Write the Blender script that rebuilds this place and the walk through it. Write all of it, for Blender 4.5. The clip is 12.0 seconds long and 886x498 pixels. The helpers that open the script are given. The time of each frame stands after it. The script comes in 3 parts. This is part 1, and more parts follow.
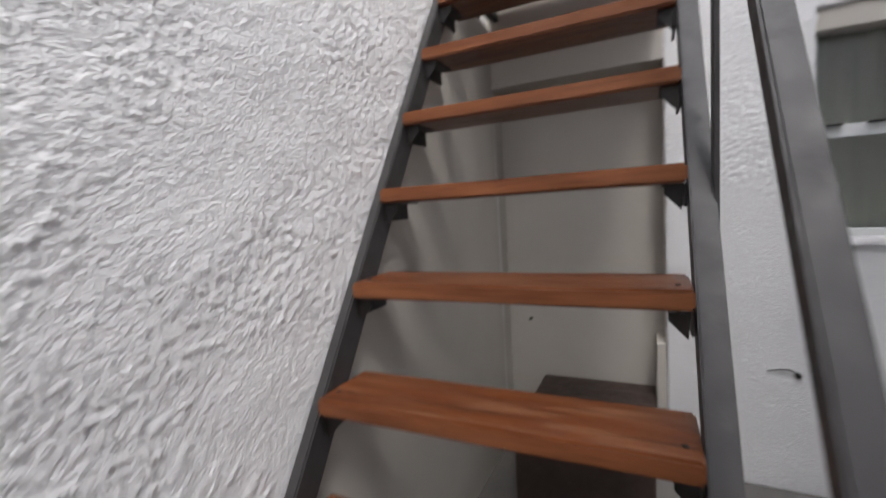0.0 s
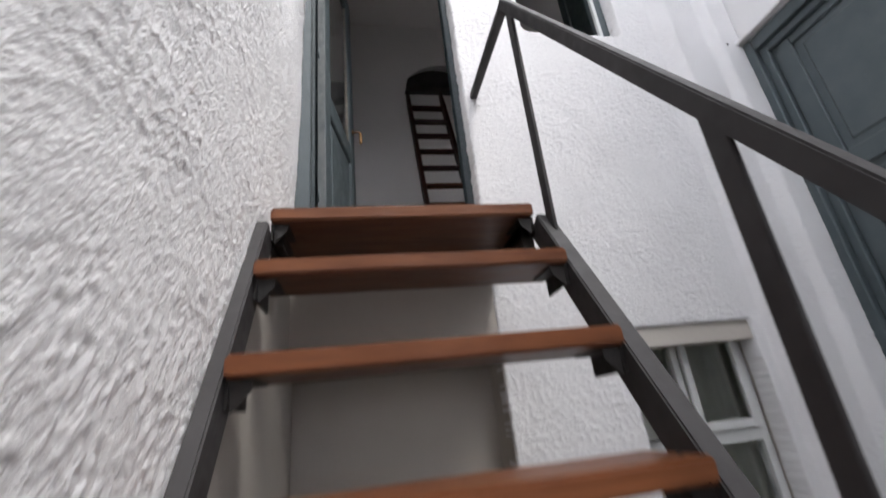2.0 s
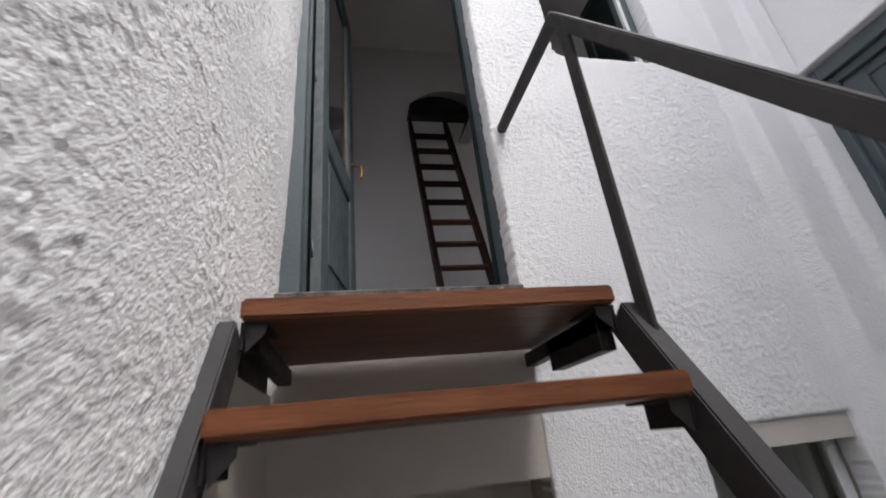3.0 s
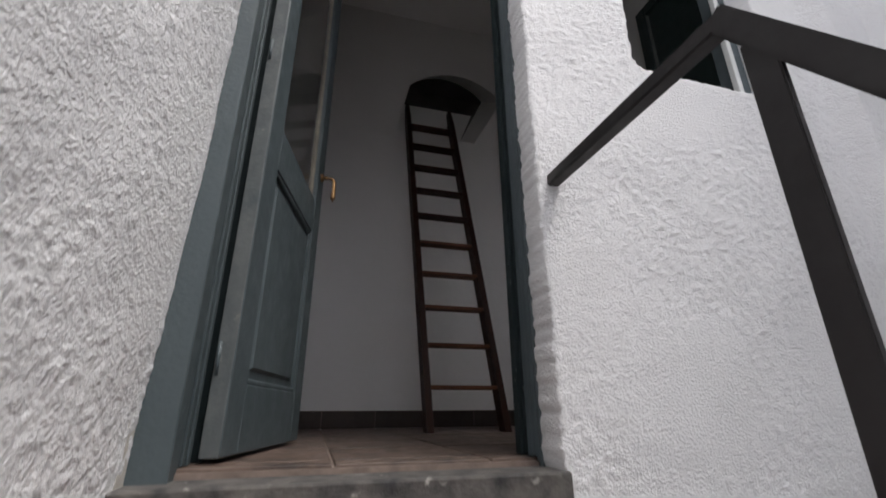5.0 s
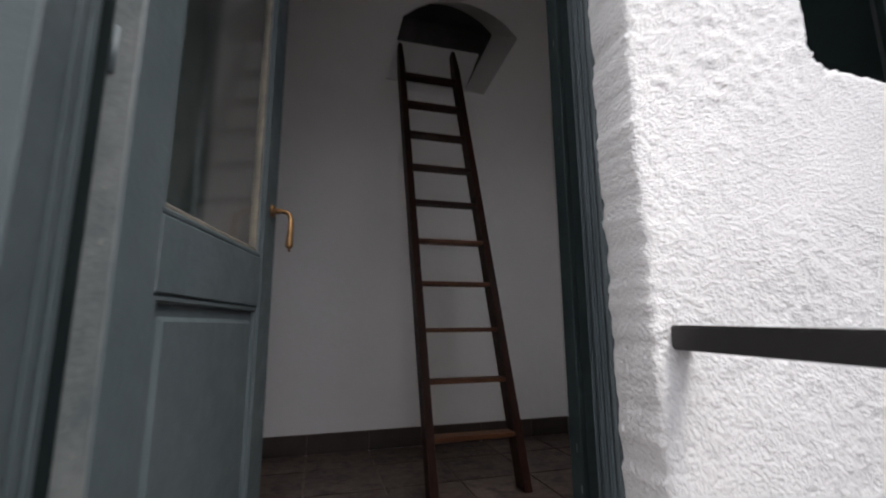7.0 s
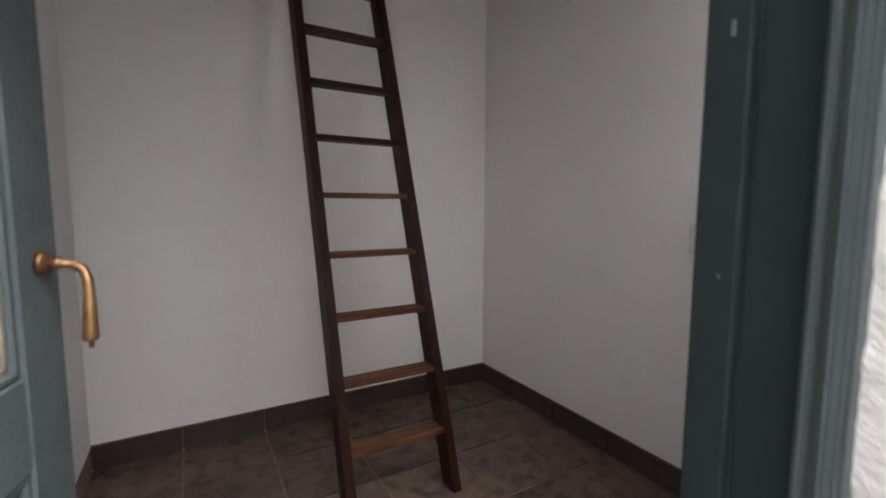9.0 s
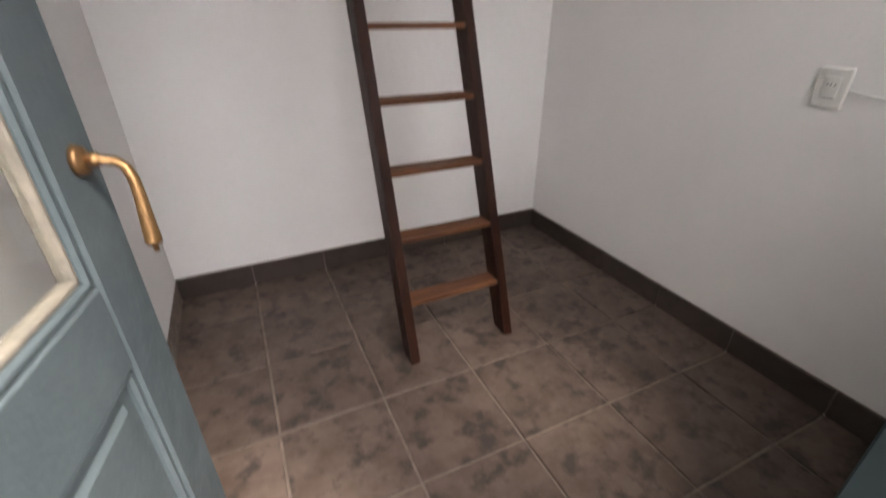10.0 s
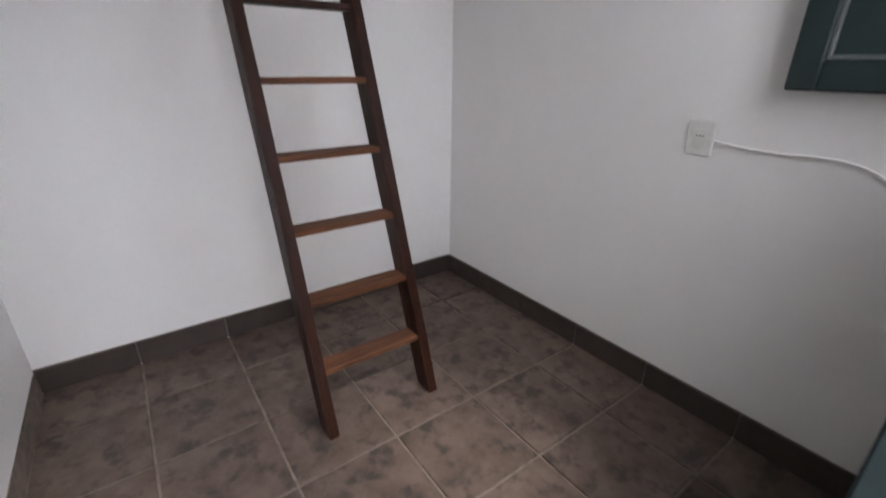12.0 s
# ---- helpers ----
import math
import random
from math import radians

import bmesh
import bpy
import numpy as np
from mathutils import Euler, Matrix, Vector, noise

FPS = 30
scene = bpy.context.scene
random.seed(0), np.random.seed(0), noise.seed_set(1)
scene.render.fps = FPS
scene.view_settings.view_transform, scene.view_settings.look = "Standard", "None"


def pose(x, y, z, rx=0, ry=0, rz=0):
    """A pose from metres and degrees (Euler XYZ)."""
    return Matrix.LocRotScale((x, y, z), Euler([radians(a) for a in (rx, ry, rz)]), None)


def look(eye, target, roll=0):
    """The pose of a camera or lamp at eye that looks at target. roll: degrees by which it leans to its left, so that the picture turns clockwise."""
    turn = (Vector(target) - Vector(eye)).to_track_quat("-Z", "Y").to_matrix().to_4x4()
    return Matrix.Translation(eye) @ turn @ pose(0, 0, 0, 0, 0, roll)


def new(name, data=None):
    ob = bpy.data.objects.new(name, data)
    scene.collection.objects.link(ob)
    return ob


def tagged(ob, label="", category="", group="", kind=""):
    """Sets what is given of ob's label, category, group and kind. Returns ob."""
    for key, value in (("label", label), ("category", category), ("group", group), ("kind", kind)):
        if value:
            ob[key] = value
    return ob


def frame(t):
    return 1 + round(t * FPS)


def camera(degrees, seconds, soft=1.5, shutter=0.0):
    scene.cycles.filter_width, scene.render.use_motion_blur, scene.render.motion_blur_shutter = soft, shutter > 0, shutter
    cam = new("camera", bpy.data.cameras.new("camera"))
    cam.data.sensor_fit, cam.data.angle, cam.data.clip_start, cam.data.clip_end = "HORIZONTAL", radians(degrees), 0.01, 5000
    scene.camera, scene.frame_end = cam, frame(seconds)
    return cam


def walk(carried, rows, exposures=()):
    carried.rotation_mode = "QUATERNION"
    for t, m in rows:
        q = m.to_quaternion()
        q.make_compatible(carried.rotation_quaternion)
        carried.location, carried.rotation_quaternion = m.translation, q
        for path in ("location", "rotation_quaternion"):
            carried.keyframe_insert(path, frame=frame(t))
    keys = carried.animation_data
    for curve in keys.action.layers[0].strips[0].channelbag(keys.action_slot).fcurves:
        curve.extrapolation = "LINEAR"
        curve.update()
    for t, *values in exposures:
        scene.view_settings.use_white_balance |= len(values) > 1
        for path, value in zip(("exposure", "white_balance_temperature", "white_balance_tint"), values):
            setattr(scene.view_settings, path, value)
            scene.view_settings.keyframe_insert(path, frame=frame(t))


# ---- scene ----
cam = camera(90.88, 12.0, soft=1.8, shutter=0.5)
PATH = [
    (0.0, pose(1.316, -2.359, -1.271, 84.39, 3.60, 25.12)),
    (0.5, pose(1.045, -2.293, -1.235, 91.95, 5.95, 9.04)),
    (0.8, pose(0.942, -2.239, -1.192, 95.76, 7.03, 1.24)),
    (1.0, pose(0.878, -2.172, -1.148, 98.26, 7.57, -2.84)),
    (1.5, pose(0.813, -2.005, -1.117, 104.35, 6.52, -7.18)),
    (2.0, pose(0.835, -1.772, -0.850, 111.22, 5.90, -9.05)),
    (2.5, pose(0.819, -1.623, -0.662, 112.80, 5.33, -8.83)),
    (3.0, pose(0.792, -1.439, -0.519, 113.95, 5.80, -10.35)),
    (3.9, pose(0.832, -1.195, -0.215, 112.40, 3.00, -13.00)),
    (4.8, pose(0.866, -0.945, 0.048, 110.66, 0.19, -15.54)),
    (5.0, pose(0.860, -0.943, 0.104, 110.44, 0.30, -15.51)),
    (5.5, pose(0.868, -0.871, 0.238, 108.49, 1.34, -13.59)),
    (6.0, pose(0.877, -0.723, 0.394, 107.17, 1.27, -13.25)),
    (6.5, pose(0.934, -0.591, 0.567, 105.81, 1.01, -14.42)),
    (7.0, pose(0.941, -0.515, 0.720, 100.04, 0.45, -15.88)),
    (7.2, pose(0.972, -0.411, 0.763, 98.39, -0.63, -20.21)),
    (8.1, pose(0.985, -0.230, 0.960, 92.00, -0.70, -26.00)),
    (9.0, pose(0.988, -0.019, 1.132, 84.42, -0.21, -30.01)),
    (9.5, pose(0.974, 0.075, 1.242, 77.45, -0.54, -33.43)),
    (10.0, pose(0.986, 0.138, 1.201, 62.03, 0.22, -24.98)),
    (10.5, pose(1.017, 0.172, 1.141, 56.76, -3.27, -25.45)),
    (11.0, pose(1.042, 0.178, 1.145, 56.59, -0.47, -32.64)),
    (11.5, pose(1.056, 0.185, 1.176, 61.31, -1.12, -37.40)),
    (12.0, pose(1.051, 0.197, 1.220, 67.42, -0.53, -35.88)),
]
walk(cam, PATH, [(0.0, 1.53, 6400, 10), (2.0, 1.34, 6400, 10), (3.0, 1.14, 6450, 10), (5.0, 0.80, 6500, 10), (6.0, 0.88, 6500, 10), (7.0, 1.16, 6500, 10),
                 (7.2, 1.22, 6500, 10), (9.0, 2.4, 6850, 10), (9.5, 2.95, 6850, 10), (10.0, 3.2, 6950, 11), (10.5, 3.5, 6950, 11), (11.0, 3.4, 6800, 10), (12.0, 3.25, 6350, 9)])

# ---- light: overcast sky over an open courtyard ----
world = bpy.data.worlds.new("overcast")
scene.world = world
world.use_nodes = True
wn = world.node_tree.nodes
sky = wn.new("ShaderNodeTexSky")
sky.sky_type, sky.sun_disc = "NISHITA", False
sky.sun_elevation, sky.sun_rotation = radians(58), radians(146.5)
sky.air_density, sky.dust_density, sky.ozone_density = 1.0, 4.0, 1.0
soft_sky = wn.new("ShaderNodeMixRGB")
soft_sky.inputs[0].default_value = 0.75
soft_sky.inputs[2].default_value = (9.0, 9.1, 9.6, 1)
world.node_tree.links.new(sky.outputs[0], soft_sky.inputs[1])
world.node_tree.links.new(soft_sky.outputs[0], wn["Background"].inputs[0])
wn["Background"].inputs[1].default_value = 0.15
sun = new("sun", bpy.data.lights.new("sun", "SUN"))
sun.data.energy, sun.data.angle, sun.data.color = 1.35, radians(26), (1.0, 0.97, 0.93)
sun.matrix_world = look((4.44, -5.2, 10.0), (1.0, 0.0, 0.0))


# ---- materials ----
def material(name, base, rough=0.8, dark=None, scale=8.0, spots=None, bump=0.0, bump_scale=60.0, metal=0.0, stretch=(1, 1, 1), vary=0.0, coat=0.0, spec=0.5):
    """A procedural surface: base colour mottled towards dark, finer spots, and relief."""
    m = bpy.data.materials.new(name)
    m.use_nodes = True
    t, ln = m.node_tree, m.node_tree.links.new
    bs = t.nodes["Principled BSDF"]
    bs.inputs["Metallic"].default_value = metal
    bs.inputs["Coat Weight"].default_value = coat
    bs.inputs["Specular IOR Level"].default_value = spec
    co = t.nodes.new("ShaderNodeTexCoord")
    mp = t.nodes.new("ShaderNodeMapping")
    mp.inputs["Scale"].default_value = stretch
    ln(co.outputs["Object"], mp.inputs[0])
    info = t.nodes.new("ShaderNodeObjectInfo")
    off = t.nodes.new("ShaderNodeVectorMath")
    off.operation = "MULTIPLY_ADD"
    off.inputs[1].default_value = (37, 51, 29)
    ln(info.outputs["Random"], off.inputs[0])
    ln(mp.outputs[0], off.inputs[2])
    vec = off.outputs[0] if vary else mp.outputs[0]

    def cloud(s, lo, hi, detail=5.0):
        n = t.nodes.new("ShaderNodeTexNoise")
        n.inputs["Scale"].default_value, n.inputs["Detail"].default_value = s, detail
        n.inputs["Roughness"].default_value = 0.6
        ln(vec, n.inputs[0])
        r = t.nodes.new("ShaderNodeMapRange")
        r.inputs[1].default_value, r.inputs[2].default_value = lo, hi
        ln(n.outputs[0], r.inputs[0])
        return r.outputs[0]

    def mix(fac, a, b):
        x = t.nodes.new("ShaderNodeMixRGB")
        ln(fac, x.inputs[0])
        if isinstance(a, tuple):
            x.inputs[1].default_value = (*a, 1)
        else:
            ln(a, x.inputs[1])
        x.inputs[2].default_value = (*b, 1)
        return x.outputs[0]

    col = mix(cloud(scale, 0.38, 0.72), base, dark or tuple(c * 0.8 for c in base))
    if spots:
        col = mix(cloud(spots[1], spots[2], spots[2] + 0.14), col, spots[0])
    if vary:
        hs = t.nodes.new("ShaderNodeHueSaturation")
        r = t.nodes.new("ShaderNodeMapRange")
        r.inputs[3].default_value, r.inputs[4].default_value = 1 - vary, 1 + vary
        ln(info.outputs["Random"], r.inputs[0])
        ln(r.outputs[0], hs.inputs["Value"])
        ln(col, hs.inputs["Color"])
        col = hs.outputs[0]
    ln(col, bs.inputs["Base Color"])
    rr = t.nodes.new("ShaderNodeMapRange")
    rr.inputs[3].default_value, rr.inputs[4].default_value = max(rough - 0.1, 0.05), min(rough + 0.12, 1)
    ln(cloud(scale * 3, 0.3, 0.7), rr.inputs[0])
    ln(rr.outputs[0], bs.inputs["Roughness"])
    if bump:
        n = t.nodes.new("ShaderNodeTexNoise")
        n.inputs["Scale"].default_value, n.inputs["Detail"].default_value = bump_scale, 4
        ln(vec, n.inputs[0])
        b = t.nodes.new("ShaderNodeBump")
        b.inputs["Strength"].default_value, b.inputs["Distance"].default_value = bump, 0.01
        ln(n.outputs[0], b.inputs["Height"])
        ln(b.outputs[0], bs.inputs["Normal"])
    return m


M_STUCCO = material("stucco", (0.80, 0.795, 0.80), 0.85, (0.74, 0.735, 0.74), 1.5, bump=0.55, bump_scale=150)
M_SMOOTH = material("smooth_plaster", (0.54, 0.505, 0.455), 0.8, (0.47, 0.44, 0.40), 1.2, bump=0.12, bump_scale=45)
M_ROOM = material("room_plaster", (0.85, 0.835, 0.825), 0.8, (0.81, 0.792, 0.78), 1.4, bump=0.22, bump_scale=22)
M_BLUE = material("blue_grey_paint", (0.074, 0.094, 0.102), 0.48, (0.058, 0.077, 0.085), 5, ((0.115, 0.14, 0.15), 22, 0.68), bump=0.12, bump_scale=70)
M_WORN = material("worn_paint_edge", (0.12, 0.13, 0.13), 0.6, (0.07, 0.085, 0.09), 14, ((0.20, 0.195, 0.185), 40, 0.62), bump=0.2, bump_scale=80)
# frame blue darkened: shade on the jamb's inner faces is in the colour
M_JAMB_SHADE = material("jamb_shade_paint", (0.026, 0.038, 0.041), 0.65, (0.019, 0.029, 0.032), 6, ((0.05, 0.068, 0.072), 25, 0.67), bump=0.1, spec=0.15)
M_SHUT = material("green_black_paint", (0.016, 0.030, 0.030), 0.4, (0.012, 0.022, 0.022), 6, bump=0.1)
M_TREAD = material("varnished_redwood", (0.120, 0.034, 0.0095), 0.38, (0.050, 0.013, 0.0045), 6, ((0.17, 0.076, 0.038), 9, 0.50), bump=0.2, bump_scale=30, stretch=(0.5, 7, 7), vary=0.12, spec=0.35)
# lighter copy of the tread wood: light on the front faces plus wear patches
M_TREAD_LIT = material("lit_worn_tread_front", (0.205, 0.073, 0.028), 0.5, (0.105, 0.032, 0.012), 5, ((0.085, 0.024, 0.009), 14, 0.60), bump=0.25, bump_scale=40, stretch=(0.7, 5, 9), vary=0.15, spec=0.25)
M_STEEL = material("dark_grey_steel_paint", (0.040, 0.038, 0.039), 0.5, (0.030, 0.028, 0.029), 9, bump=0.08, bump_scale=50, spec=0.35)
M_BRACK = material("black_steel", (0.010, 0.009, 0.009), 0.55, (0.016, 0.011, 0.009), 14, bump=0.1)
M_LADDER = material("dark_stained_wood", (0.034, 0.0095, 0.0045), 0.5, (0.014, 0.0045, 0.003), 7, ((0.10, 0.030, 0.013), 20, 0.64), bump=0.25, bump_scale=40, stretch=(5, 5, 0.6), spec=0.22)
M_RUNG = material("worn_rung_wood", (0.150, 0.060, 0.026), 0.6, (0.050, 0.016, 0.007), 8, ((0.24, 0.115, 0.06), 24, 0.6), bump=0.25, bump_scale=40, stretch=(0.6, 6, 6), spec=0.3)
M_TILE = material("mottled_floor_tile", (0.142, 0.102, 0.083), 0.5, (0.080, 0.055, 0.043), 11, ((0.050, 0.038, 0.034), 12, 0.50), bump=0.14, bump_scale=35, vary=0.14, spec=0.35)
M_SKIRT = material("skirting_tile", (0.052, 0.037, 0.030), 0.6, (0.040, 0.029, 0.025), 7, bump=0.1, vary=0.1)
M_GROUT = material("grout", (0.24, 0.185, 0.155), 0.9, (0.13, 0.10, 0.085), 20, bump=0.3)
M_BRASS = material("aged_brass", (0.30, 0.175, 0.08), 0.42, (0.13, 0.07, 0.032), 30, metal=0.85)
M_PUTTY = material("bare_putty", (0.20, 0.175, 0.14), 0.8, (0.11, 0.10, 0.085), 25, bump=0.3)
M_SILL = material("worn_stone_sill", (0.13, 0.12, 0.11), 0.85, (0.03, 0.03, 0.032), 16, ((0.45, 0.43, 0.40), 30, 0.64), bump=0.5, bump_scale=60)
M_ALU = material("white_window_frame", (0.66, 0.67, 0.66), 0.4, (0.58, 0.59, 0.58), 6)
M_CURTAIN = material("pale_curtain", (0.85, 0.85, 0.77), 0.9, (0.76, 0.76, 0.68), 5, stretch=(14, 1, 0.4))
M_PLASTIC = material("white_plastic", (0.74, 0.73, 0.70), 0.4, (0.66, 0.65, 0.62), 20)
M_CRATE = material("dark_brown_wood", (0.045, 0.028, 0.022), 0.6, (0.025, 0.016, 0.013), 9, bump=0.2)
M_GROUND = material("courtyard_concrete", (0.17, 0.16, 0.15), 0.9, (0.12, 0.115, 0.11), 3, ((0.09, 0.13, 0.12), 25, 0.62), bump=0.4)
# plaster coloured dark, standing in for the missing light in the attic
M_CAVE = material("attic_dark_tint", (0.10, 0.09, 0.085), 0.9, (0.06, 0.055, 0.05), 3)
M_GLASS = bpy.data.materials.new("window_glass")
M_GLASS.use_nodes = True
_g = M_GLASS.node_tree.nodes["Principled BSDF"]
_g.inputs["Transmission Weight"].default_value, _g.inputs["Roughness"].default_value = 1.0, 0.07
_g.inputs["Specular IOR Level"].default_value = 0.25
_g.inputs["Base Color"].default_value, _g.inputs["IOR"].default_value = (0.96, 0.985, 0.975, 1), 1.45


# ---- mesh tools ----
def finish(name, bm, mat, parent=None, m=None, smooth=False):
    me = bpy.data.meshes.new(name)
    bm.normal_update()
    bm.to_mesh(me)
    bm.free()
    me.materials.append(mat)
    if smooth:
        me.polygons.foreach_set("use_smooth", [True] * len(me.polygons))
    ob = new(name, me)
    if parent:
        ob.parent = parent
    if m is not None:
        ob.matrix_basis = m
    return ob


def add_box(bm, a, b, m=None):
    x0, y0, z0 = a
    x1, y1, z1 = b
    c = Matrix.Translation(((x0 + x1) / 2, (y0 + y1) / 2, (z0 + z1) / 2)) @ Matrix.Diagonal((abs(x1 - x0), abs(y1 - y0), abs(z1 - z0), 1))
    return bmesh.ops.create_cube(bm, size=1, matrix=(m @ c) if m is not None else c)["verts"]


def boxes(name, parts, mat, bevel=0.0, parent=None, m=None, seg=1):
    """One mesh of boxes, each given by two corners, with worn edges."""
    bm = bmesh.new()
    for p in parts:
        add_box(bm, p[0], p[1])
    if bevel:
        bmesh.ops.bevel(bm, geom=bm.edges[:], offset=bevel, segments=seg, affect="EDGES", clamp_overlap=True)
    return finish(name, bm, mat, parent, m)


def bar(bm, p, q, w, d, up=(1, 0, 0)):
    """A square bar from p to q: w across along up, d across the other way."""
    p, q, up = Vector(p), Vector(q), Vector(up)
    z = (q - p).normalized()
    y = z.cross(up).normalized()
    x = y.cross(z)
    m = Matrix((x, y, z)).transposed().to_4x4()
    m.translation = (p + q) / 2
    add_box(bm, (-w / 2, -d / 2, -(q - p).length / 2), (w / 2, d / 2, (q - p).length / 2), m)


def tube(name, pts, radius, mat, parent=None):
    cu = bpy.data.curves.new(name, "CURVE")
    cu.dimensions, cu.bevel_depth, cu.bevel_resolution, cu.use_fill_caps = "3D", radius, 3, True
    sp = cu.splines.new("POLY")
    sp.points.add(len(pts) - 1)
    for a, b in zip(sp.points, pts):
        a.co = (*b[:3], 1)
        a.radius = b[3] if len(b) > 3 else 1.0
    cu.materials.append(mat)
    me = bpy.data.meshes.new_from_object(new("tmp_curve", cu))
    bpy.data.objects.remove(bpy.data.objects["tmp_curve"])
    me.name = name
    ob = new(name, me)
    if parent:
        ob.parent = parent
    return ob


def holder(name, at=(0, 0, 0)):
    e = new(name)
    e.location = at
    return e


def relief(u, v, amp, seed, flat=0.25):
    """Height of hand-thrown stucco at a place on a wall: lumps, smaller lumps and smoother patches."""
    p = Vector((u, v, seed))
    patch = min(max(noise.noise(p * 3.1) * 1.4 + 0.85, flat), 1.0)
    q = p + Vector((noise.noise(p * 15), noise.noise(p * 15 + Vector((3, 1, 7))), 0)) * 0.012
    lump = noise.noise(q * 62) * 0.80 + noise.noise(q * 105 + Vector((9, 4, 2))) * 0.45 + 0.30 * noise.noise(p * 24)
    lump = max(lump, -0.14) + 0.25 * min(lump + 0.14, 0)
    return amp * patch * lump + 0.008 * noise.noise(p * 1.7) + 0.003 * noise.noise(p * 7)


def stucco_sheet(name, origin, ux, uy, out, w, h, step, amp, mat, holes=(), seed=1.0, depth=0.02, parent=None, shape=None, flat=0.25, calm=None, round_hole=None):
    """A rough rendered wall face of w by h, displaced along out, with openings (u0, u1, v0, v1); its rims turn back into the wall."""
    nu, nv = int(w / step) + 1, int(h / step) + 1
    o, ux, uy, out = Vector(origin), Vector(ux), Vector(uy), Vector(out)
    bm = bmesh.new()
    idx = []
    for j in range(nv):
        row = []
        for i in range(nu):
            u, v = min(i * step, w), min(j * step, h)
            hgt = relief(u, v, amp * (calm(u, v) if calm else 1.0), seed, flat) + (shape(u, v) if shape else 0.0)
            row.append(bm.verts.new(o + ux * u + uy * v + out * hgt))
        idx.append(row)
    bm.verts.ensure_lookup_table()
    for j in range(nv - 1):
        for i in range(nu - 1):
            u, v = (i + 0.5) * step, (j + 0.5) * step
            if any(a < u < b and c < v < d for a, b, c, d in holes):
                continue
            if round_hole:
                a, b, c, d, r = round_hole
                if math.hypot(max(a + r - u, u - b + r, 0), max(c + r - v, v - d + r, 0)) < r:
                    continue
            bm.faces.new((idx[j][i], idx[j][i + 1], idx[j + 1][i + 1], idx[j + 1][i]))
    rim = [e for e in bm.edges if e.is_boundary]
    for vert in {v for e in rim for v in e.verts}:
        p = vert.co * 62
        vert.co += (ux * noise.noise(p) + uy * noise.noise(p + Vector((5, 7, 3))) + ux * noise.noise(p * 0.2)) * 0.0055 - out * 0.004
    ext = bmesh.ops.extrude_edge_only(bm, edges=rim)["geom"]
    for g in ext:
        if isinstance(g, bmesh.types.BMVert):
            g.co -= out * depth
            g.co += (ux * noise.noise(g.co * 31) + uy * noise.noise(g.co * 29)) * 0.004
    bmesh.ops.delete(bm, geom=[v for v in bm.verts if not v.link_faces], context="VERTS")
    bmesh.ops.recalc_face_normals(bm, faces=bm.faces[:])
    ob = finish(name, bm, mat, parent, None, True)
    return ob


# ---- setting ----
GZ = -2.68                      # courtyard level; the room's floor is at 0
WX, RX = 0.535, 3.13            # faces of the two courtyard walls
TOP = 4.6
X0, X1, Y0, Y1 = 0.574, 2.607, 0.18, 2.262   # the room
DX0, DX1, DTOP = 0.58, 1.395, 2.38   # doorway

ground = boxes("ground", [((-400, -400, GZ - 0.2), (400, 400, GZ))], M_GROUND)
tagged(ground, "grey worn concrete floor of the courtyard", "ground", kind="structure")

wl = boxes("wall_left", [((WX - 0.4, -6.5, GZ), (WX - 0.014, -0.0, TOP))], M_STUCCO)
tagged(wl, "white rough stucco courtyard wall beside the stairs", "wall", kind="structure")
def door_swell(u, v):
    s = min(max((u - 2.30) / 0.40, 0), 1)
    h = min(max((v + GZ + 0.30) / 1.7, 0), 1)
    return 0.046 * s * s * (3 - 2 * s) * h


def calm_left(u, v):
    s = min(max((u - 2.10) / 0.30, 0), 1) * min(max((-0.25 - v - GZ) / 0.2, 0), 1)
    return 1 - 0.85 * s


def calm_front(u, v):
    s = min(max((-1.25 - v - GZ) / 0.5, 0), 1) * (1 if u + WX < 2.68 else 0.4)
    return 1 - 0.75 * s


stucco_sheet("stucco", (WX, -2.75, GZ), (0, 1, 0), (0, 0, 1), (1, 0, 0), 2.81, 4.7, 0.0060, 0.0056, M_STUCCO, seed=3.0, parent=wl, shape=door_swell, flat=0.5, calm=calm_left)
boxes("stucco_upper", [((WX - 0.012, -2.74, 2.03), (WX + 0.003, -0.0, TOP)), ((WX - 0.012, -6.5, GZ), (WX + 0.003, -2.752, TOP))], M_STUCCO, parent=wl)

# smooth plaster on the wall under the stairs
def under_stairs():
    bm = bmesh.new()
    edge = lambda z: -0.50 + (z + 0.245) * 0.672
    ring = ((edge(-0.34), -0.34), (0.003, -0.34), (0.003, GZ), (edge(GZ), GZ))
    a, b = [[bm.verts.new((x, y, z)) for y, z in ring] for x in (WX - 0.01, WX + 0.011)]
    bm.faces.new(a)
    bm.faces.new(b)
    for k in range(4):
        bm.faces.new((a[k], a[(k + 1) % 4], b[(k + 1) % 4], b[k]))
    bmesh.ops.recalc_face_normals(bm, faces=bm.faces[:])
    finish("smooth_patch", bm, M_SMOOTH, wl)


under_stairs()

